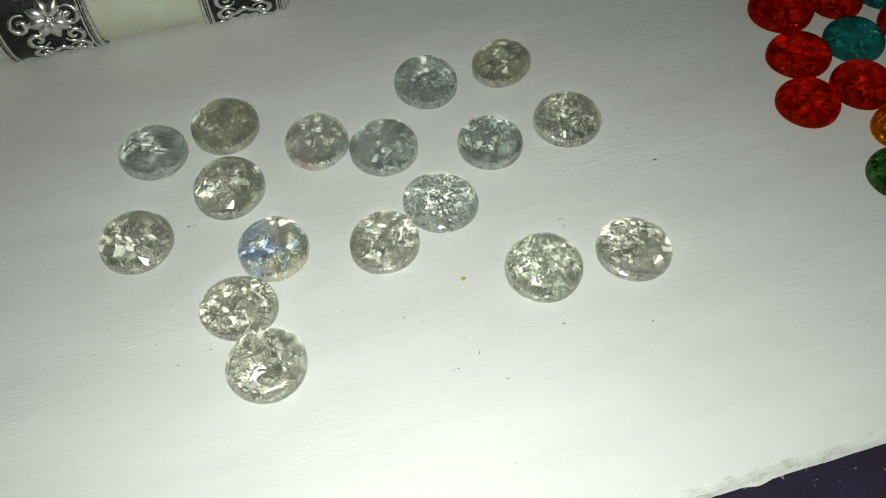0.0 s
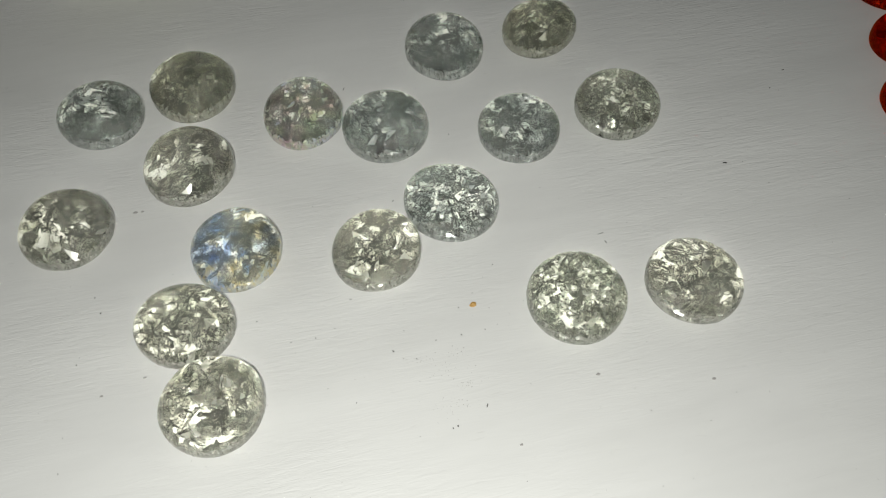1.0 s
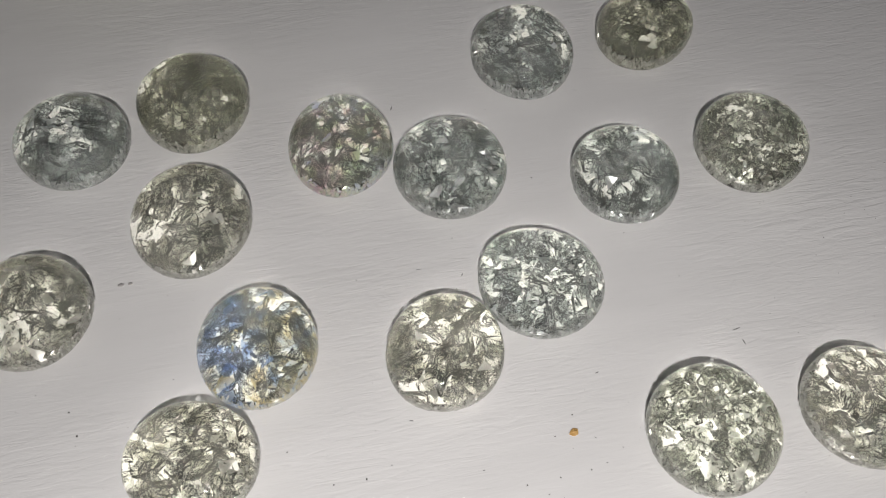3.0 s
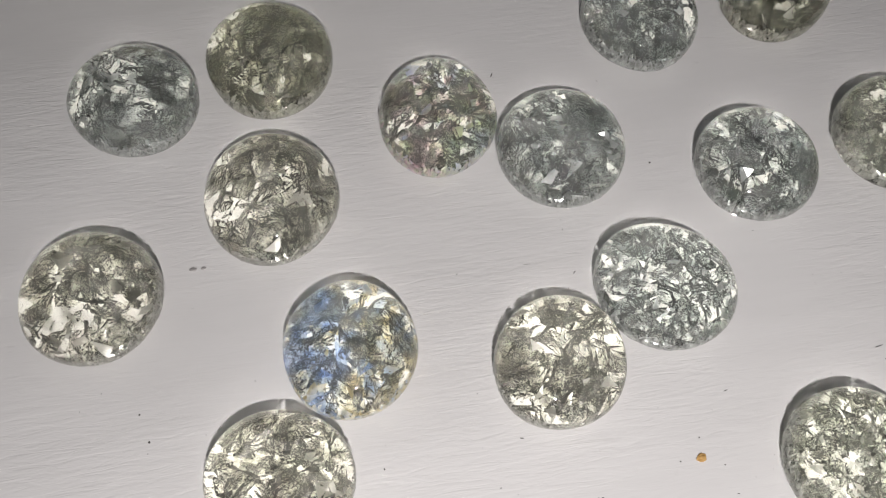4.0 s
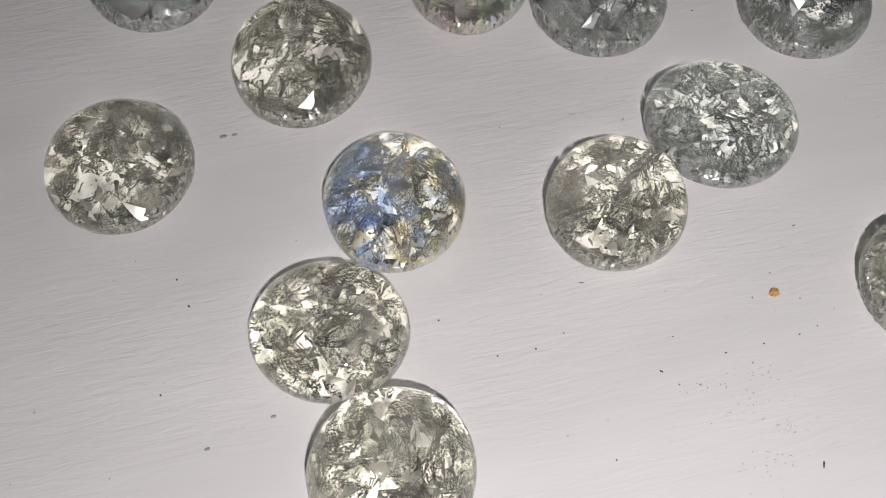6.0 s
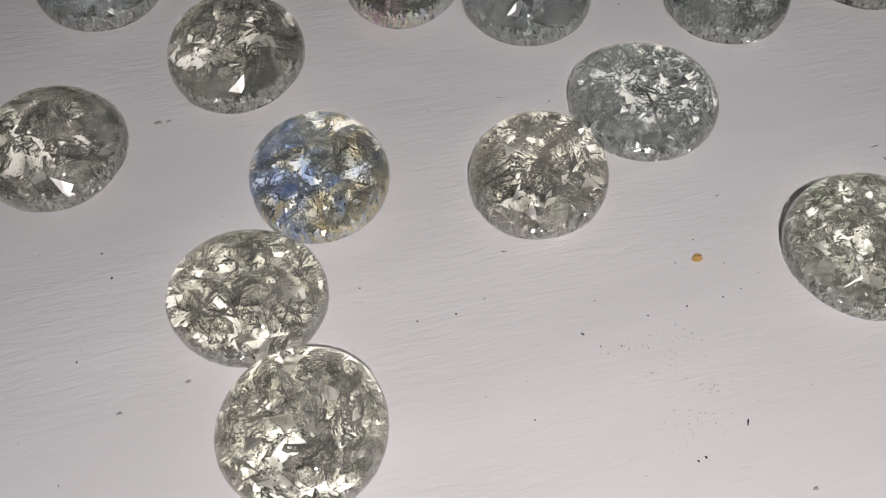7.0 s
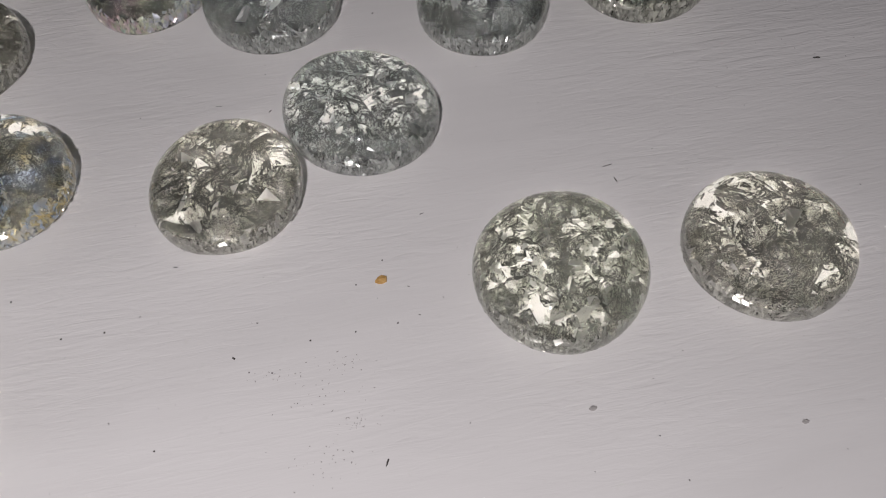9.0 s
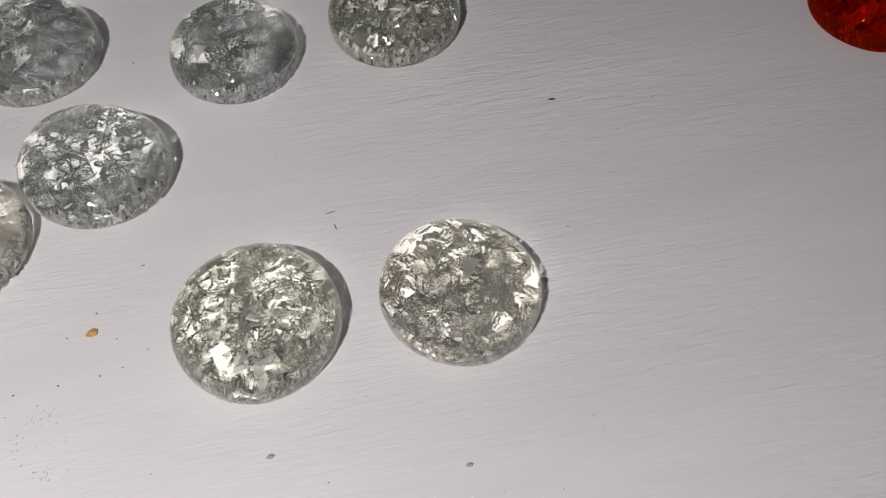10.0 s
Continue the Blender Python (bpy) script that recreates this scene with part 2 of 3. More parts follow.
# ---- the glass gems ----
PROFILE = ((0.0, 0.0), (0.90, 0.0), (0.945, 0.014), (0.975, 0.06), (0.995, 0.14), (1.0, 0.235), (0.992, 0.315), (0.97, 0.39), (0.93, 0.465), (0.87, 0.54), (0.79, 0.612), (0.69, 0.675), (0.57, 0.725), (0.43, 0.76), (0.28, 0.78), (0.14, 0.789))
TOP = 0.79


def outline(seed, a):
    """How far the edge strays from a true round."""
    rng = random.Random(seed)
    f = 1.0
    for k in (2, 3, 4, 5):
        f += rng.uniform(-1, 1) * (0.013, 0.012, 0.008, 0.005)[k - 2] * math.cos(k * a + rng.uniform(0, 6.3))
    return f


def dome_mesh(seed, ra, rb, n=64):
    verts, faces, mean = [], [], (ra + rb) / 2
    for r, z in PROFILE[1:]:
        for j in range(n):
            a = 2 * math.pi * j / n
            o = outline(seed, a)
            verts.append((ra * r * o * math.cos(a), rb * r * o * math.sin(a), mean * z))
    rows = len(PROFILE) - 1
    for i in range(rows - 1):
        for j in range(n):
            k = (j + 1) % n
            faces.append((i * n + j, i * n + k, (i + 1) * n + k, (i + 1) * n + j))
    verts += [(0, 0, 0), (0, 0, mean * TOP)]
    b, t = len(verts) - 2, len(verts) - 1
    for j in range(n):
        k = (j + 1) % n
        faces += [(b, k, j), (t, (rows - 1) * n + j, (rows - 1) * n + k)]
    return mesh("dome", verts, faces, True)


def ceiling_at(r):
    """Height of the dome over radius r, both in radii."""
    for (r0, z0), (r1, z1) in zip(PROFILE[6:], PROFILE[7:]):
        if r1 <= r <= r0:
            return z0 + (z1 - z0) * (r0 - r) / (r0 - r1)
    return TOP


def shards(name, seed, ra, rb, count, make):
    """count small bent faces inside the dome. make(rng) gives place, size, squash and lean of one, in radii."""
    rng = random.Random(seed)
    verts, faces, mean = [], [], (ra + rb) / 2
    edge = [outline(seed // 10, 2 * math.pi * i / 90) for i in range(91)]
    for _ in range(count):
        (r, a, z), s, squash, lean = make(rng)
        m = rng.randint(3, 6)
        base, bend = len(verts), rng.uniform(-0.4, 0.4)
        ring = sorted(rng.uniform(0, 2 * math.pi) for _ in range(m))
        pts = [(0, 0, bend * s * 0.4)] + [(s * rng.uniform(0.5, 1.0) * math.cos(q), s * squash * rng.uniform(0.5, 1.0) * math.sin(q), bend * s * rng.uniform(-0.5, 0.5)) for q in ring]
        for p in pts:
            v = lean @ Vector(p) + Vector((r * math.cos(a), r * math.sin(a), z))
            rr = math.hypot(v.x, v.y)
            if rr > 0.985:
                v.x, v.y, rr = v.x * 0.985 / rr, v.y * 0.985 / rr, 0.985
            v.z = min(max(v.z, 0.02 + max(0.0, rr - 0.92) * 0.9), ceiling_at(rr) - 0.025, 0.25 + (1 - rr) * 1.0)
            o = edge[int(math.atan2(v.y, v.x) / (2 * math.pi) * 90) % 90]
            verts.append((v.x * ra * o, v.y * rb * o, v.z * mean))
        faces += [(base, base + 1 + j, base + 1 + (j + 1) % m) for j in range(m)]
    return mesh(name, verts, faces)


def crack_mesh(seed, ra, rb, count, size):
    """Open cracks through the glass: thin, bent, jagged lenses of air, most of them steep, seated all through the dome."""
    rng = random.Random(seed)
    verts, faces, mean = [], [], (ra + rb) / 2
    edge = [outline(seed // 10, 2 * math.pi * i / 90) for i in range(91)]
    for _ in range(count):
        r, a = 0.93 * math.sqrt(rng.random()), rng.uniform(0, 6.2832)
        z = rng.uniform(0.04, 0.95) * ceiling_at(r)
        s = size * rng.choice((0.35, 0.5, 0.7, 1.0, 1.0, 1.9))
        if rng.random() < 0.62:
            lean = Euler((rng.gauss(0, 0.4), rng.gauss(0, 0.4), rng.uniform(0, 6.3))).to_matrix()
        else:
            lean = Euler((0, 0, rng.uniform(0, 6.3))).to_matrix() @ Euler((rng.uniform(0.6, 1.4), 0, 0)).to_matrix()
        m, base = rng.randint(7, 10), len(verts)
        squash, bend, shift = rng.uniform(0.35, 1.0), rng.uniform(-0.5, 0.5), Vector((rng.uniform(-9, 9), rng.uniform(-9, 9), rng.uniform(-9, 9)))
        rim = [rng.uniform(0.55, 1.15) for _ in range(m)]
        flat = [(0.0, 0.0)] + [(s * k * rim[j] * math.cos(q), s * k * rim[j] * squash * math.sin(q)) for k in (0.36, 0.7, 1.0) for j in range(m) for q in ((j + rng.uniform(-0.3, 0.3)) * 2 * math.pi / m,)]
        mid = []
        for x, y in flat:
            h = bend * (x * x + y * y) / s + 0.34 * s * noise.noise(Vector((x, y, 0)) * (1.6 / s) + shift) + 0.16 * s * noise.noise(Vector((x, y, 0)) * (4.5 / s) + shift)
            v = lean @ Vector((x, y, h)) + Vector((r * math.cos(a), r * math.sin(a), z))
            rr = math.hypot(v.x, v.y)
            if rr > 0.965:
                v.x, v.y, rr = v.x * 0.965 / rr, v.y * 0.965 / rr, 0.965
            v.z = min(max(v.z, 0.02 + max(0.0, rr - 0.92) * 0.9), ceiling_at(rr) - 0.02, 0.27 + (1 - rr) * 1.0)
            o = edge[int(math.atan2(v.y, v.x) / (2 * math.pi) * 90) % 90]
            mid.append(Vector((v.x * ra * o, v.y * rb * o, v.z * mean)))
        off = lean @ Vector((0, 0, 0.000022))
        inner = 1 + 2 * m
        verts += [p + off for p in mid[:inner]] + [p - off for p in mid[:inner]] + mid[inner:]
        up, down, out = base, base + inner, base + 2 * inner
        for j in range(m):
            k = (j + 1) % m
            for lay, flip in ((up, False), (down, True)):
                tri = [(lay, lay + 1 + j, lay + 1 + k)]
                tri += [(lay + 1 + j, lay + 1 + m + j, lay + 1 + m + k), (lay + 1 + j, lay + 1 + m + k, lay + 1 + k)]
                tri += [(lay + 1 + m + j, out + j, out + k), (lay + 1 + m + j, out + k, lay + 1 + m + k)]
                faces += [f[::-1] for f in tri] if flip else tri
    return mesh("cracks", verts, faces)


def under_skin(rng, least, most):
    """A place close under the dome's skin, and the lean of a face that lies along the skin there."""
    r, a = 0.955 * math.sqrt(rng.random()), rng.uniform(0, 6.2832)
    top = ceiling_at(r)
    z = top * (1 - rng.uniform(least, most))
    slope = min(1.35, 1.25 * (r / 0.95) ** 2.2)
    return r, a, z, Euler((0, 0, a)).to_matrix() @ Euler((0, slope, 0)).to_matrix()


def flake(size):
    def make(rng):
        if rng.random() < 0.62:
            r, a, z, lean = under_skin(rng, 0.06, 0.3)
            s = size * rng.uniform(0.4, 1.0)
            return (r * 0.97, a, z), s, rng.uniform(0.4, 1.0), lean @ Euler((rng.gauss(0, 0.38), rng.gauss(0, 0.38), rng.uniform(0, 6.3))).to_matrix()
        r, a = 0.88 * math.sqrt(rng.random()), rng.uniform(0, 6.2832)
        z = rng.uniform(0.04, ceiling_at(r) * 0.8)
        s = min(size * rng.choice((0.6, 0.8, 1.0, 1.4)) * rng.uniform(0.7, 1.3), (1 - r) + 0.08)
        return (r, a, z), s, rng.uniform(0.45, 1.0), Euler((rng.gauss(0, 0.6), rng.gauss(0, 0.6), rng.uniform(0, 6.3))).to_matrix()
    return make


def glitter(size):
    def make(rng):
        s = size * rng.choice((0.4, 0.6, 0.9, 1.5)) * rng.uniform(0.7, 1.2)
        r, a, z, lean = under_skin(rng, 0.03, 0.6)
        return (r, a, z), s, rng.uniform(0.2, 0.9), lean @ Euler((rng.gauss(0, 0.6), rng.gauss(0, 0.6), rng.uniform(0, 6.3))).to_matrix()
    return make


def upright(rng):
    """A standing sliver at the gem's edge, turned more or less along it."""
    r, a = rng.uniform(0.91, 0.985), rng.uniform(0, 6.2832)
    z = rng.uniform(0.05, 0.33)
    s = rng.uniform(0.08, 0.17)
    lean = Euler((0, 0, a + math.pi / 2 + rng.gauss(0, 0.5))).to_matrix() @ Euler((math.pi / 2 + rng.gauss(0, 0.35), 0, 0)).to_matrix() @ Euler((0, 0, math.pi / 2 + rng.gauss(0, 0.3))).to_matrix()
    return (r, a, z), s, rng.uniform(0.22, 0.55), lean


def gem(x, y, ra, rb, angle, sort, label, glass=None, crack=None, flakes=30, broad=0.0023, bits=1500, small=0.00022, cracks=160, span=0.21, group="clear crackled gems"):
    seed = int(abs(x * 7919 + y * 104729) * 10) % 9973
    g = thing("glass_gem", x / 100, y / 100, 0.0002, angle, label, "glass gem", group)
    ra, rb = ra / 100, rb / 100
    mats = crack or CRACK[sort]
    part("dome", dome_mesh(seed, ra, rb), glass or CLEAR, g).visible_shadow = False
    part("cracks", crack_mesh(seed * 10 + 4, ra, rb, cracks, span), mats[3], g, "open mirror-like cracks through the glass").visible_shadow = False
    part("flakes", shards("flakes", seed * 10 + 1, ra, rb, flakes, flake(broad / ra)), mats[0], g, "broad broken flakes inside the glass")
    part("glitter", shards("glitter", seed * 10 + 2, ra, rb, bits, glitter(small / ra)), mats[1], g, "fine glittering cracks inside the glass")
    part("edge_facets", shards("edge_facets", seed * 10 + 3, ra, rb, 1300, upright), mats[2], g, "upright cracks along the gem's edge")
    return g


gem(-8.648, 16.358, 1.011, 0.972, 1, "grey", "clear crackled glass gem, smoky grey, lying on the board")
gem(-6.692, 17.426, 1.031, 1.041, 23, "olive", "clear crackled glass gem with an olive cast")
gem(-6.163, 14.959, 1.011, 1.065, 6, "plain", "clear crackled glass gem with bright flakes")
gem(-8.380, 13.052, 0.989, 0.997, 3, "plain", "clear crackled glass gem, smooth on one side", broad=0.0029)
gem(-4.602, 12.798, 0.961, 0.999, -1, "blue", "iridescent blue and yellow crackled glass gem", broad=0.0027)
gem(-5.234, 10.924, 1.023, 0.901, 1, "plain", "clear crackled glass gem touching two others", broad=0.0029)
gem(-4.290, 9.283, 0.994, 0.989, -7, "plain", "clear crackled glass gem with broad flakes", broad=0.0029)
gem(-3.847, 16.762, 0.952, 1.024, 9, "pearl", "pearly pink and green crackled glass gem")
gem(-1.834, 16.487, 1.018, 1.019, 6, "grey", "clear crackled glass gem beside a pearly one")
gem(-0.664, 19.278, 0.987, 1.071, 14, "grey", "clear crackled glass gem with a bluish cast", broad=0.0020)
gem(1.730, 20.143, 1.029, 0.885, 46, "olive", "clear crackled glass gem, dark at its back", broad=0.0020)
gem(1.293, 16.663, 0.973, 0.973, 17, "grey", "clear crackled glass gem with silvery flakes")
gem(3.625, 17.576, 1.038, 1.005, 9, "fine", "finely crackled yellowish glass gem", flakes=220, broad=0.0012, bits=2000, small=0.00022, cracks=380, span=0.12)
gem(-0.146, 14.369, 1.066, 0.967, -13, "grey", "densely crackled clear glass gem", flakes=40, broad=0.0016, bits=1700, cracks=240, span=0.16)
gem(-1.624, 13.006, 0.940, 0.995, -21, "plain", "clear crackled glass gem leaning on its neighbour")
gem(2.585, 12.145, 1.030, 1.025, -30, "fine", "finely crackled greenish glass gem, not quite round", flakes=200, broad=0.0014, bits=2000, small=0.00022, cracks=360, span=0.125)
gem(4.997, 12.725, 1.011, 0.958, -23, "plain", "clear crackled glass gem with creamy flakes", broad=0.0022)


def coloured(x, y, ra, rb, tint, sorts, bits, cracks, label):
    gem(x, y, ra, rb, 0, "", label, tint, sorts, 130, 0.0030, bits, 0.00036, cracks, 0.3, "coloured gems in a cluster")


def colour_set(name, tint, bits, cracks):
    """Glass and cracks of one colour."""
    pale = tuple(0.06 + 0.94 * c for c in tint)
    sorts = (
        crackle(name + "_flakes", tuple(0.75 + 0.2 * c for c in tint), tint, 0.15, 0.6, 0.1, 0.3),
        crackle(name + "_glitter", tuple(0.6 * c for c in tint), pale, 0.1, 0.8, 0.7, 0.09),
        crackle(name + "_edge", tuple(0.6 * c for c in tint), pale, 0.1, 0.5, 0.4, 0.2),
        air_gap(name + "_gap", tuple(0.5 + 0.5 * c for c in tint), tuple(0.7 + 0.3 * c for c in tint)),
    )
    return clear_glass(name + "_glass", tint), sorts, bits, cracks


RED, TEAL = colour_set("red", (0.84, 0.15, 0.035), 60, 14), colour_set("teal", (0.27, 0.66, 0.64), 450, 110)
AMBER, GREEN = colour_set("amber", (0.95, 0.62, 0.08), 100, 40), colour_set("green", (0.40, 0.56, 0.32), 250, 80)
coloured(11.173, 22.698, 1.078, 1.064, *RED, "orange-red crackled glass gem at the end of a cluster")
coloured(13.133, 23.204, 0.880, 0.900, *RED, "orange-red crackled glass gem beside a teal one")
coloured(11.190, 20.360, 1.007, 0.954, *RED, "deep red crackled glass gem in a cluster")
coloured(10.950, 18.210, 0.943, 0.950, *RED, "deep red crackled glass gem at the corner of a cluster")
coloured(12.790, 18.960, 0.961, 0.954, *RED, "bright orange-red crackled glass gem")
coloured(13.131, 21.080, 0.959, 0.952, *TEAL, "teal crackled glass gem among red ones")
coloured(14.907, 23.709, 0.960, 0.950, *TEAL, "turquoise crackled glass gem at the cluster's back")
coloured(15.098, 21.921, 0.900, 0.900, *RED, "orange-red crackled glass gem behind a teal one")
coloured(13.430, 17.119, 0.880, 0.860, *AMBER, "amber yellow crackled glass gem")
coloured(12.818, 15.328, 0.940, 0.910, *GREEN, "dark green crackled glass gem at the cluster's edge")


# ---- the ornament: a pale round body with silver bands ----
BODY_R = 0.018
SILVER = metal("polished_silver", (0.82, 0.81, 0.78), 0.28, 0.25)
DARK = plain("blackened_silver", (0.010, 0.010, 0.010), (0.035, 0.034, 0.032), 0.5, 700.0, 0.5)
SHELL = plain("cream_glaze", (0.52, 0.50, 0.38), (0.58, 0.62, 0.50), 0.22, 60.0, 0.0, 0.4)


def on_body(u, arc, lift):
    """A place on the body: u along it, arc metres up round it from the level nearest the gems, lift off its skin."""
    phi = arc / BODY_R
    r = BODY_R + lift
    return (u, -r * math.cos(phi), BODY_R + r * math.sin(phi))


def drum(u0, u1, lift, n=72, m=8, bulge=0.0):
    verts, faces = [], []
    for i in range(m + 1):
        s = i / m
        r = BODY_R + lift + bulge * math.sin(math.pi * s)
        verts += [(u0 + (u1 - u0) * s, r * math.cos(2 * math.pi * j / n), BODY_R + r * math.sin(2 * math.pi * j / n)) for j in range(n)]
    for i in range(m):
        for j in range(n):
            k = (j + 1) % n
            faces.append((i * n + j, (i + 1) * n + j, (i + 1) * n + k, i * n + k))
    faces += [tuple(range(n)), tuple(m * n + j for j in range(n))[::-1]]
    return mesh("drum", verts, faces, False)


def ring_bead(u, radius, lift, rope=False, n=120):
    pts = []
    for i in range(n + 1):
        a = 2 * math.pi * i / n
        r = BODY_R + lift + (0.00012 * math.sin(60 * a) if rope else 0)
        pts.append((u + (0.00014 * math.cos(60 * a) if rope else 0), r * math.cos(a), BODY_R + r * math.sin(a)))
    return mesh("border", *tube(pts, radius, 6, False), True)


def petal(u, arc, ang, length, width):
    verts, faces, n, m = [], [], 8, 6
    for i in range(n + 1):
        s = i / n
        w = width * math.sin(math.pi * min(1, s * 0.85 + 0.12)) ** 0.8
        for j in range(m + 1):
            t = j / m * 2 - 1
            d, e = length * s, w * t
            verts.append(on_body(u + d * math.cos(ang) - e * math.sin(ang), arc + d * math.sin(ang) + e * math.cos(ang), 0.0006 + 0.0009 * (1 - t * t) * math.sin(math.pi * (0.1 + 0.85 * s))))
    for i in range(n):
        for j in range(m):
            k = i * (m + 1) + j
            faces.append((k, k + m + 1, k + m + 2, k + 1))
    return verts, faces


def scroll(u, arc, size, turn, hand, turns=1.3):
    pts = []
    for i in range(40):
        s = i / 39
        a = turn + hand * turns * 2 * math.pi * s
        r = size * (1 - 0.82 * s)
        pts.append(on_body(u + r * math.cos(a), arc + r * math.sin(a), 0.0009))
    return mesh("scroll", *tube(pts, 0.00088, 7), True)


def stem(points):
    pts = []
    for (u0, a0), (u1, a1), (u2, a2) in zip(points, points[1:], points[2:]):
        for i in range(10):
            s = i / 10
            f = lambda p, q, r: 0.5 * ((p + q) * (1 - s) ** 2 + 4 * q * s * (1 - s) + (q + r) * s * s)
            pts.append(on_body(f(u0, u1, u2), f(a0, a1, a2), 0.0009))
    return mesh("scroll", *tube(pts, 0.00085, 7), True)


def band(parent, u0, u1, flower_arc, shift):
    b = part("band", drum(u0, u1, 0.0005), DARK, parent, "blackened silver band with raised flowers")
    for u, rad, lift, rope in ((u0 + 0.0006, 0.0007, 0.0007, True), (u0 + 0.0026, 0.00045, 0.0007, False), (u0 + 0.0017, 0.0002, 0.0006, False), (u1 - 0.0017, 0.0002, 0.0006, False), (u1 - 0.0026, 0.00045, 0.0007, False), (u1 - 0.0006, 0.0007, 0.0007, True)):
        part("border", ring_bead(u, rad, lift, rope), SILVER, b, "polished silver border")
    mid = (u0 + u1) / 2 + shift
    for k in range(5):
        arc = flower_arc + k * 2 * math.pi * BODY_R / 5
        verts, faces = [], []
        for j in range(8):
            v, f = petal(mid + 0.001 * math.cos(j * math.pi / 4), arc + 0.001 * math.sin(j * math.pi / 4), j * math.pi / 4 + 0.2, 0.0058, 0.0019)
            faces += [tuple(i + len(verts) for i in q) for q in f]
            verts += v
        part("flower", mesh("flower", verts, faces, True), SILVER, b, "silver flower in relief")
        bm = bmesh.new()
        bmesh.ops.create_uvsphere(bm, u_segments=12, v_segments=8, radius=0.0012)
        me = bpy.data.meshes.new("boss")
        bm.to_mesh(me)
        bm.free()
        o = part("boss", me, SILVER, b)
        o.location = on_body(mid, arc, 0.0012)
        gap = arc + math.pi * BODY_R / 5
        for du, da, hand, turn in ((-0.0058, -0.0016, 1, 0.4), (0.0058, -0.0016, -1, 2.7), (-0.0056, 0.0052, -1, -0.4), (0.0056, 0.0052, 1, 3.5), (-0.0085, 0.0112, 1, 0.9), (0.0062, 0.0118, -1, 2.2)):
            part("scroll", scroll(mid + du, gap + da, 0.0034, turn, hand), SILVER, b)
        part("scroll", stem([(mid - 0.008, gap - 0.004), (mid - 0.003, gap - 0.0025), (mid, gap + 0.001), (mid + 0.003, gap - 0.0025), (mid + 0.008, gap - 0.004)]), SILVER, b)
    return b


def build_ornament():
    v = 0.2406 + 0.344 * BODY_R
    c, s = math.cos(radians(GRAIN)), math.sin(radians(GRAIN))
    o = thing("ornament", -s * v, c * v, 0.0006, GRAIN, "cream glazed cylinder with flowered silver bands lying on the board", "ornament")
    body = part("body", drum(-0.125, 0.0145, 0.0, 96, 4), SHELL, o, "cream glazed round body")
    body.data.polygons.foreach_set("use_smooth", [len(p.vertices) == 4 for p in body.data.polygons])
    band(o, -0.0759, -0.0462, 0.0025, 0.0028)
    band(o, -0.0134, 0.0133, 0.0045, 0.0)
    return o


build_ornament()


# ---- crumbs, specks and lint on the board ----
SPECK = plain("dark_speck", (0.03, 0.028, 0.026), (0.09, 0.08, 0.075), 0.8)
GREYSPECK = plain("grey_speck", (0.30, 0.29, 0.28), (0.48, 0.46, 0.45), 0.8)
ORANGE = plain("orange_crumb", (0.50, 0.28, 0.08), (0.66, 0.42, 0.16), 0.7, 1500.0)


def crumb_mesh(seed, r, flat=0.35, stretch=1.0):
    bm = bmesh.new()
    bmesh.ops.create_icosphere(bm, subdivisions=2, radius=1.0)
    for v in bm.verts:
        k = 1 + 0.45 * noise.noise(v.co * 1.7 + Vector((seed, seed * 2.3, 0)))
        v.co = Vector((v.co.x * k * r * stretch, v.co.y * k * r / stretch ** 0.5, max(v.co.z, -0.6) * k * r * flat + 0.6 * r * flat))
    me = bpy.data.meshes.new("crumb")
    bm.to_mesh(me)
    bm.free()
    return me


def crumb(x, y, r, mat, label, category, name, angle=0.0, stretch=1.0, group=""):
    ob = new(name, crumb_mesh(x * 100 + y * 311, r, 0.35, stretch))
    ob.data.materials.append(mat)
    ob.matrix_basis = pose(x, y, 0.0, 0, 0, angle)
    tagged(ob, label, category, group)


crumb(0.0048, 0.1195, 0.00062, ORANGE, "tiny orange crumb on the white board", "crumb", "crumb", 30, 1.15)


def speck(x, y, r, stretch=1.0, angle=0.0, mat=None):
    crumb(x / 1000, y / 1000, r / 1250, mat or SPECK, "tiny dark speck of dirt on the board", "speck", "speck", angle, stretch, "specks of dirt")


for x, y, r in (
    (-10.3, 107.7, 0.16), (-26.3, 109.5, 0.15), (-31.1, 108.2, 0.14), (-38.9, 112.4, 0.14), (-10.5, 107.8, 0.13), (-5.6, 106.4, 0.12), (-8.2, 106.2, 0.12),
    (3.5, 93.1, 0.2), (2.6, 92.6, 0.16), (-71.3, 111.9, 0.2), (-73.6, 115.4, 0.16), (-72.5, 100.1, 0.15), (-108.0, 145.0, 0.16), (-3.5, 165.6, 0.18),
    (74.6, 186.4, 0.2), (2.9, 112.4, 0.13), (7.6, 114.0, 0.13), (4.5, 122.3, 0.12), (1.9, 118.6, 0.12), (-2.1, 110.8, 0.14), (-16.2, 96.3, 0.13),
):
    speck(x, y, r)
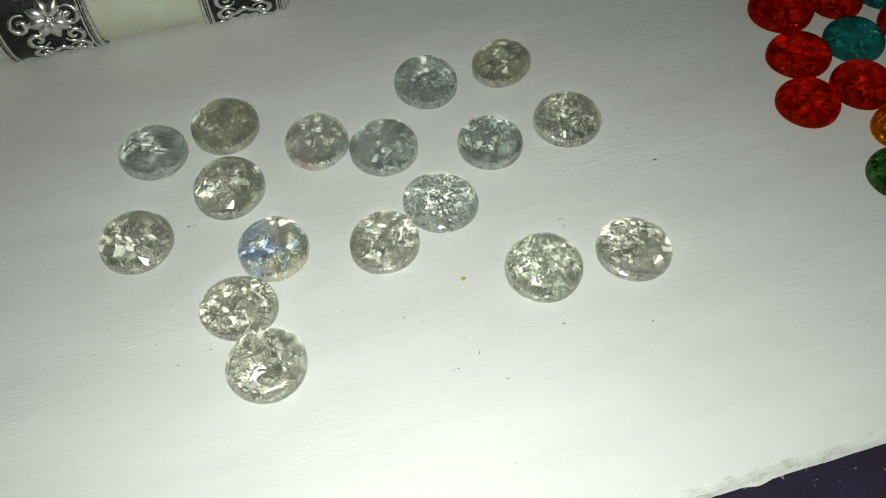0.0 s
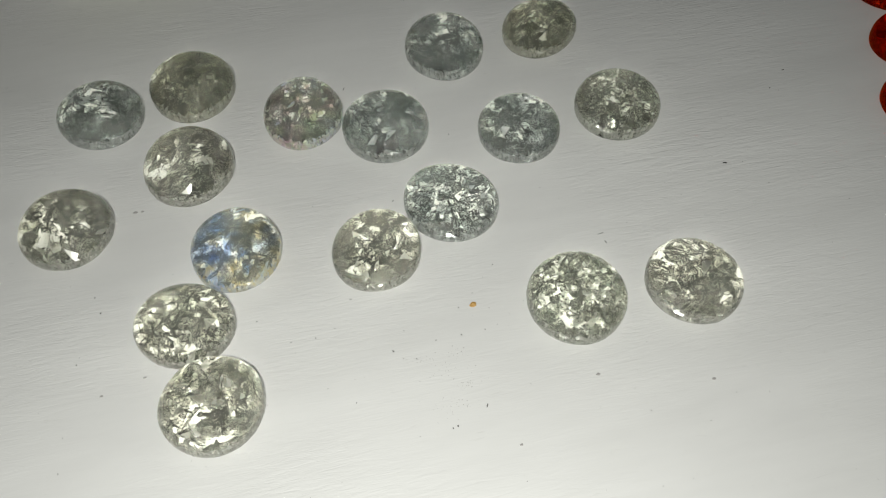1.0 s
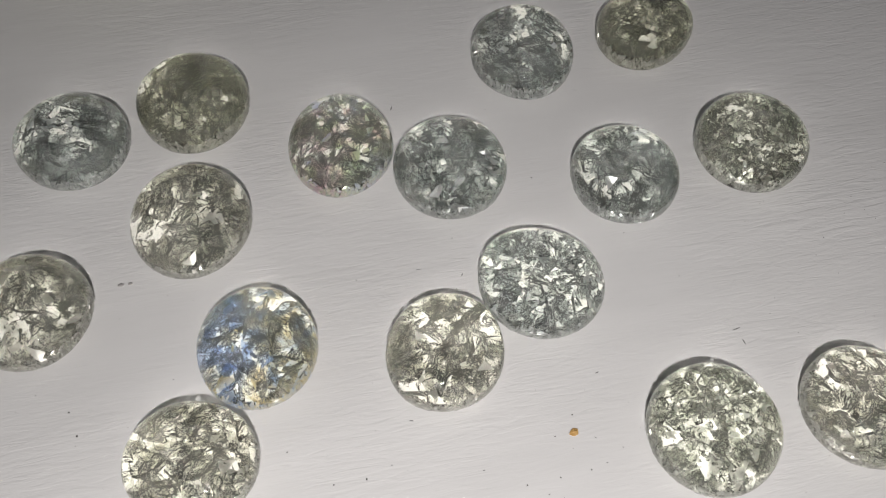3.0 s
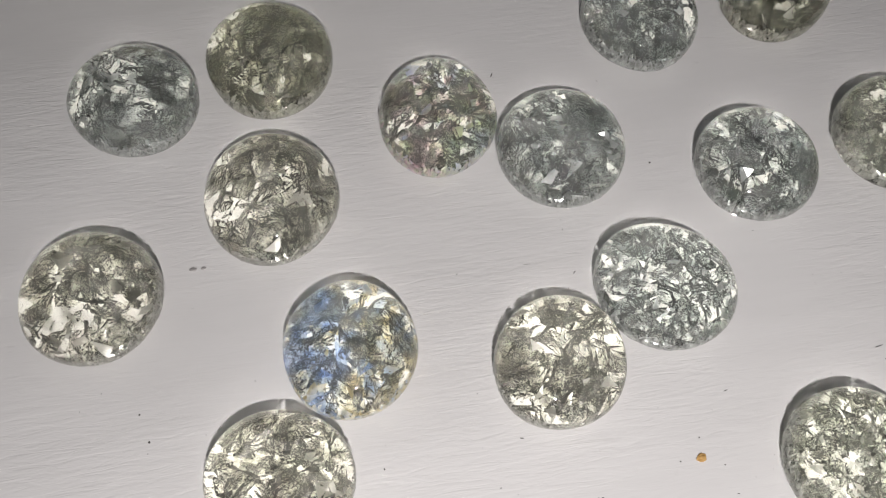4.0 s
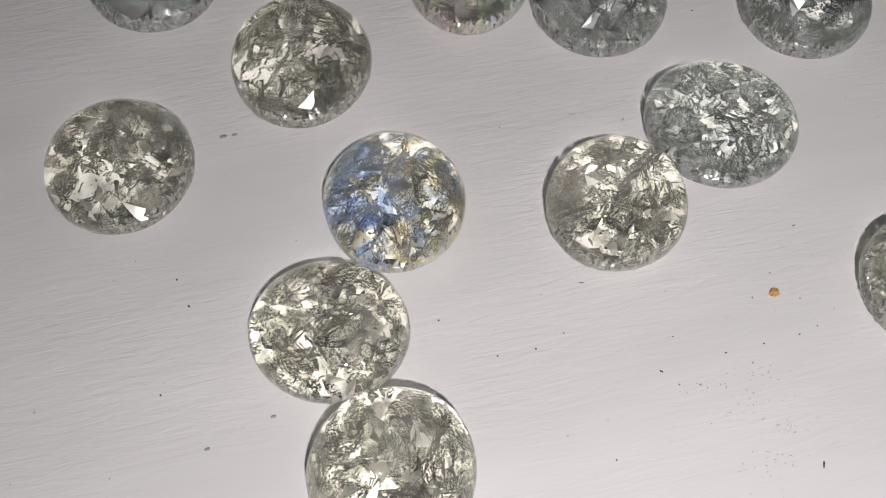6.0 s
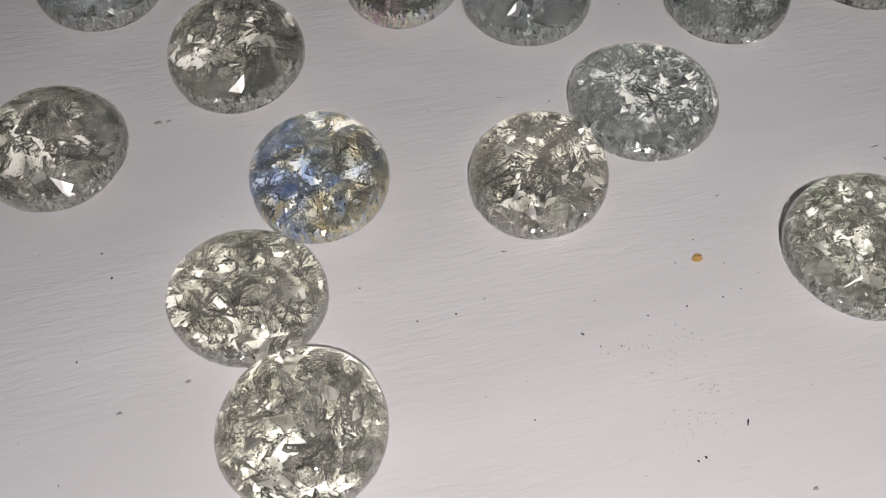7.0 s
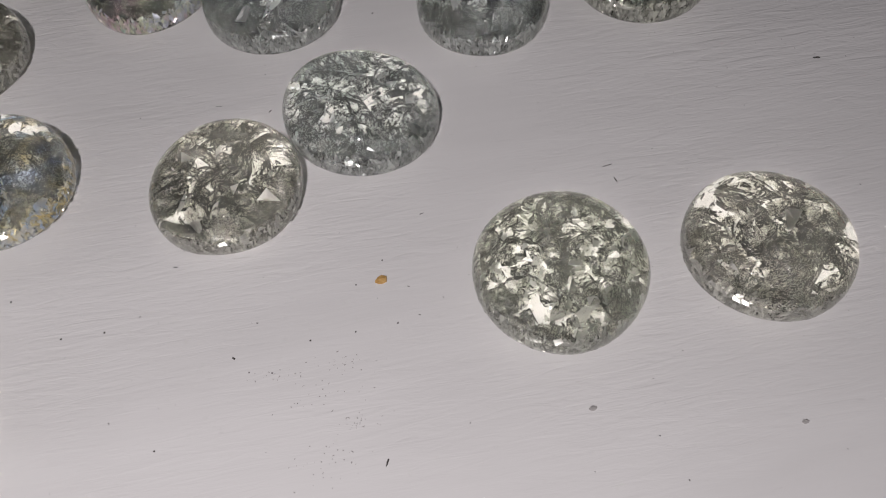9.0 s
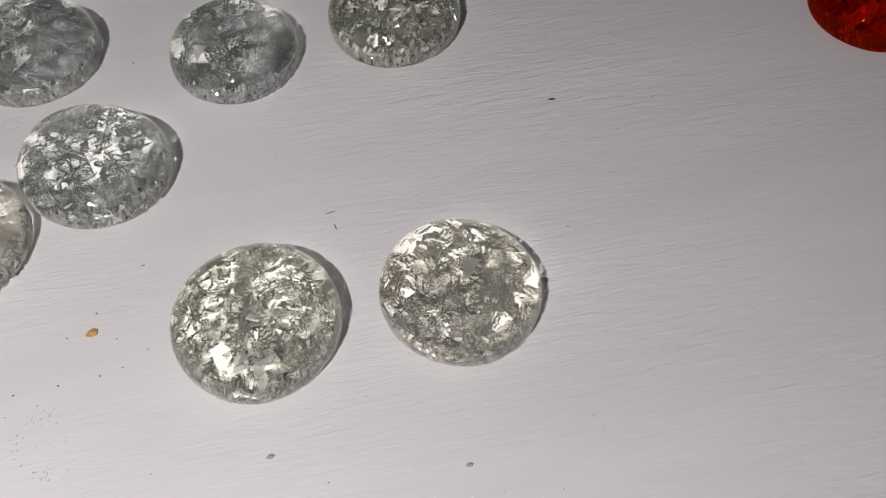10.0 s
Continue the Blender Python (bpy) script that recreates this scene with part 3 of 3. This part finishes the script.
for x, y, r, stretch, angle in (
    (60.9, 161.4, 0.3, 2.2, 8), (31.6, 139.4, 0.16, 5.5, 25), (32.6, 137.2, 0.16, 4.0, -60), (-20.5, 119.0, 0.14, 3.0, 5), (8.8, 97.6, 0.2, 3.0, 80),
    (-14.6, 144.9, 0.14, 2.6, 60), (-30.6, 178.5, 0.2, 3.0, 75), (78.8, 193.0, 0.2, 2.5, 20), (-22.0, 145.2, 0.10, 7.0, 10), (8.4, 129.6, 0.12, 3.0, 30),
):
    speck(x, y, r, stretch, angle)
for x, y, r in ((30.1, 105.7, 0.42), (52.5, 106.4, 0.36), (-71.4, 137.5, 0.5), (-69.9, 137.9, 0.35), (15.5, 90.3, 0.3), (-65.5, 94.0, 0.3), (-58.2, 98.5, 0.3)):
    speck(x, y, r, 1.4, 20, GREYSPECK)


def scatter(name, label, seed, count, spots, mat):
    """Dirt too fine to tell apart: little flat grains, spread in smudges given as (x, y, spread along, spread across)."""
    rng = random.Random(seed)
    verts, faces = [], []
    for _ in range(count):
        x, y, sx, sy = rng.choice(spots)
        a, b = rng.gauss(0, sx), rng.gauss(0, sy)
        c, d = math.cos(radians(GRAIN)), math.sin(radians(GRAIN))
        x, y, r, base = x + a * c - b * d, y + a * d + b * c, rng.uniform(0.00002, 0.00008), len(verts)
        n = rng.randint(4, 6)
        turn, long = rng.uniform(0, 3.1), rng.uniform(1.0, 2.4)
        for j in range(n):
            q = 2 * math.pi * j / n
            p, w = r * long * math.cos(q), r * rng.uniform(0.5, 1.0) * math.sin(q)
            verts.append((x + p * math.cos(turn) - w * math.sin(turn), y + p * math.sin(turn) + w * math.cos(turn), 0.00003))
        verts.append((x, y, 0.00003 + r * 0.5))
        faces += [(base + j, base + (j + 1) % n, base + n) for j in range(n)]
    ob = new(name, mesh(name, verts, faces))
    ob.data.materials.append(mat)
    tagged(ob, label, "dirt", kind="stuff")


scatter("dirt_smudge", "fine grey dirt in smudges on the board", 3, 150, ((0.0050, 0.1016, 0.0016, 0.0006), (0.0020, 0.1085, 0.0022, 0.0008), (0.0028, 0.0970, 0.0022, 0.0012), (0.0020, 0.1045, 0.003, 0.002), (-0.0040, 0.1064, 0.004, 0.0004)), GREYSPECK)
scatter("dust", "fine dark dust scattered over the board", 4, 260, ((0.0, 0.11, 0.05, 0.02), (-0.06, 0.11, 0.04, 0.03), (0.05, 0.13, 0.04, 0.03), (0.0, 0.16, 0.08, 0.04)), SPECK)
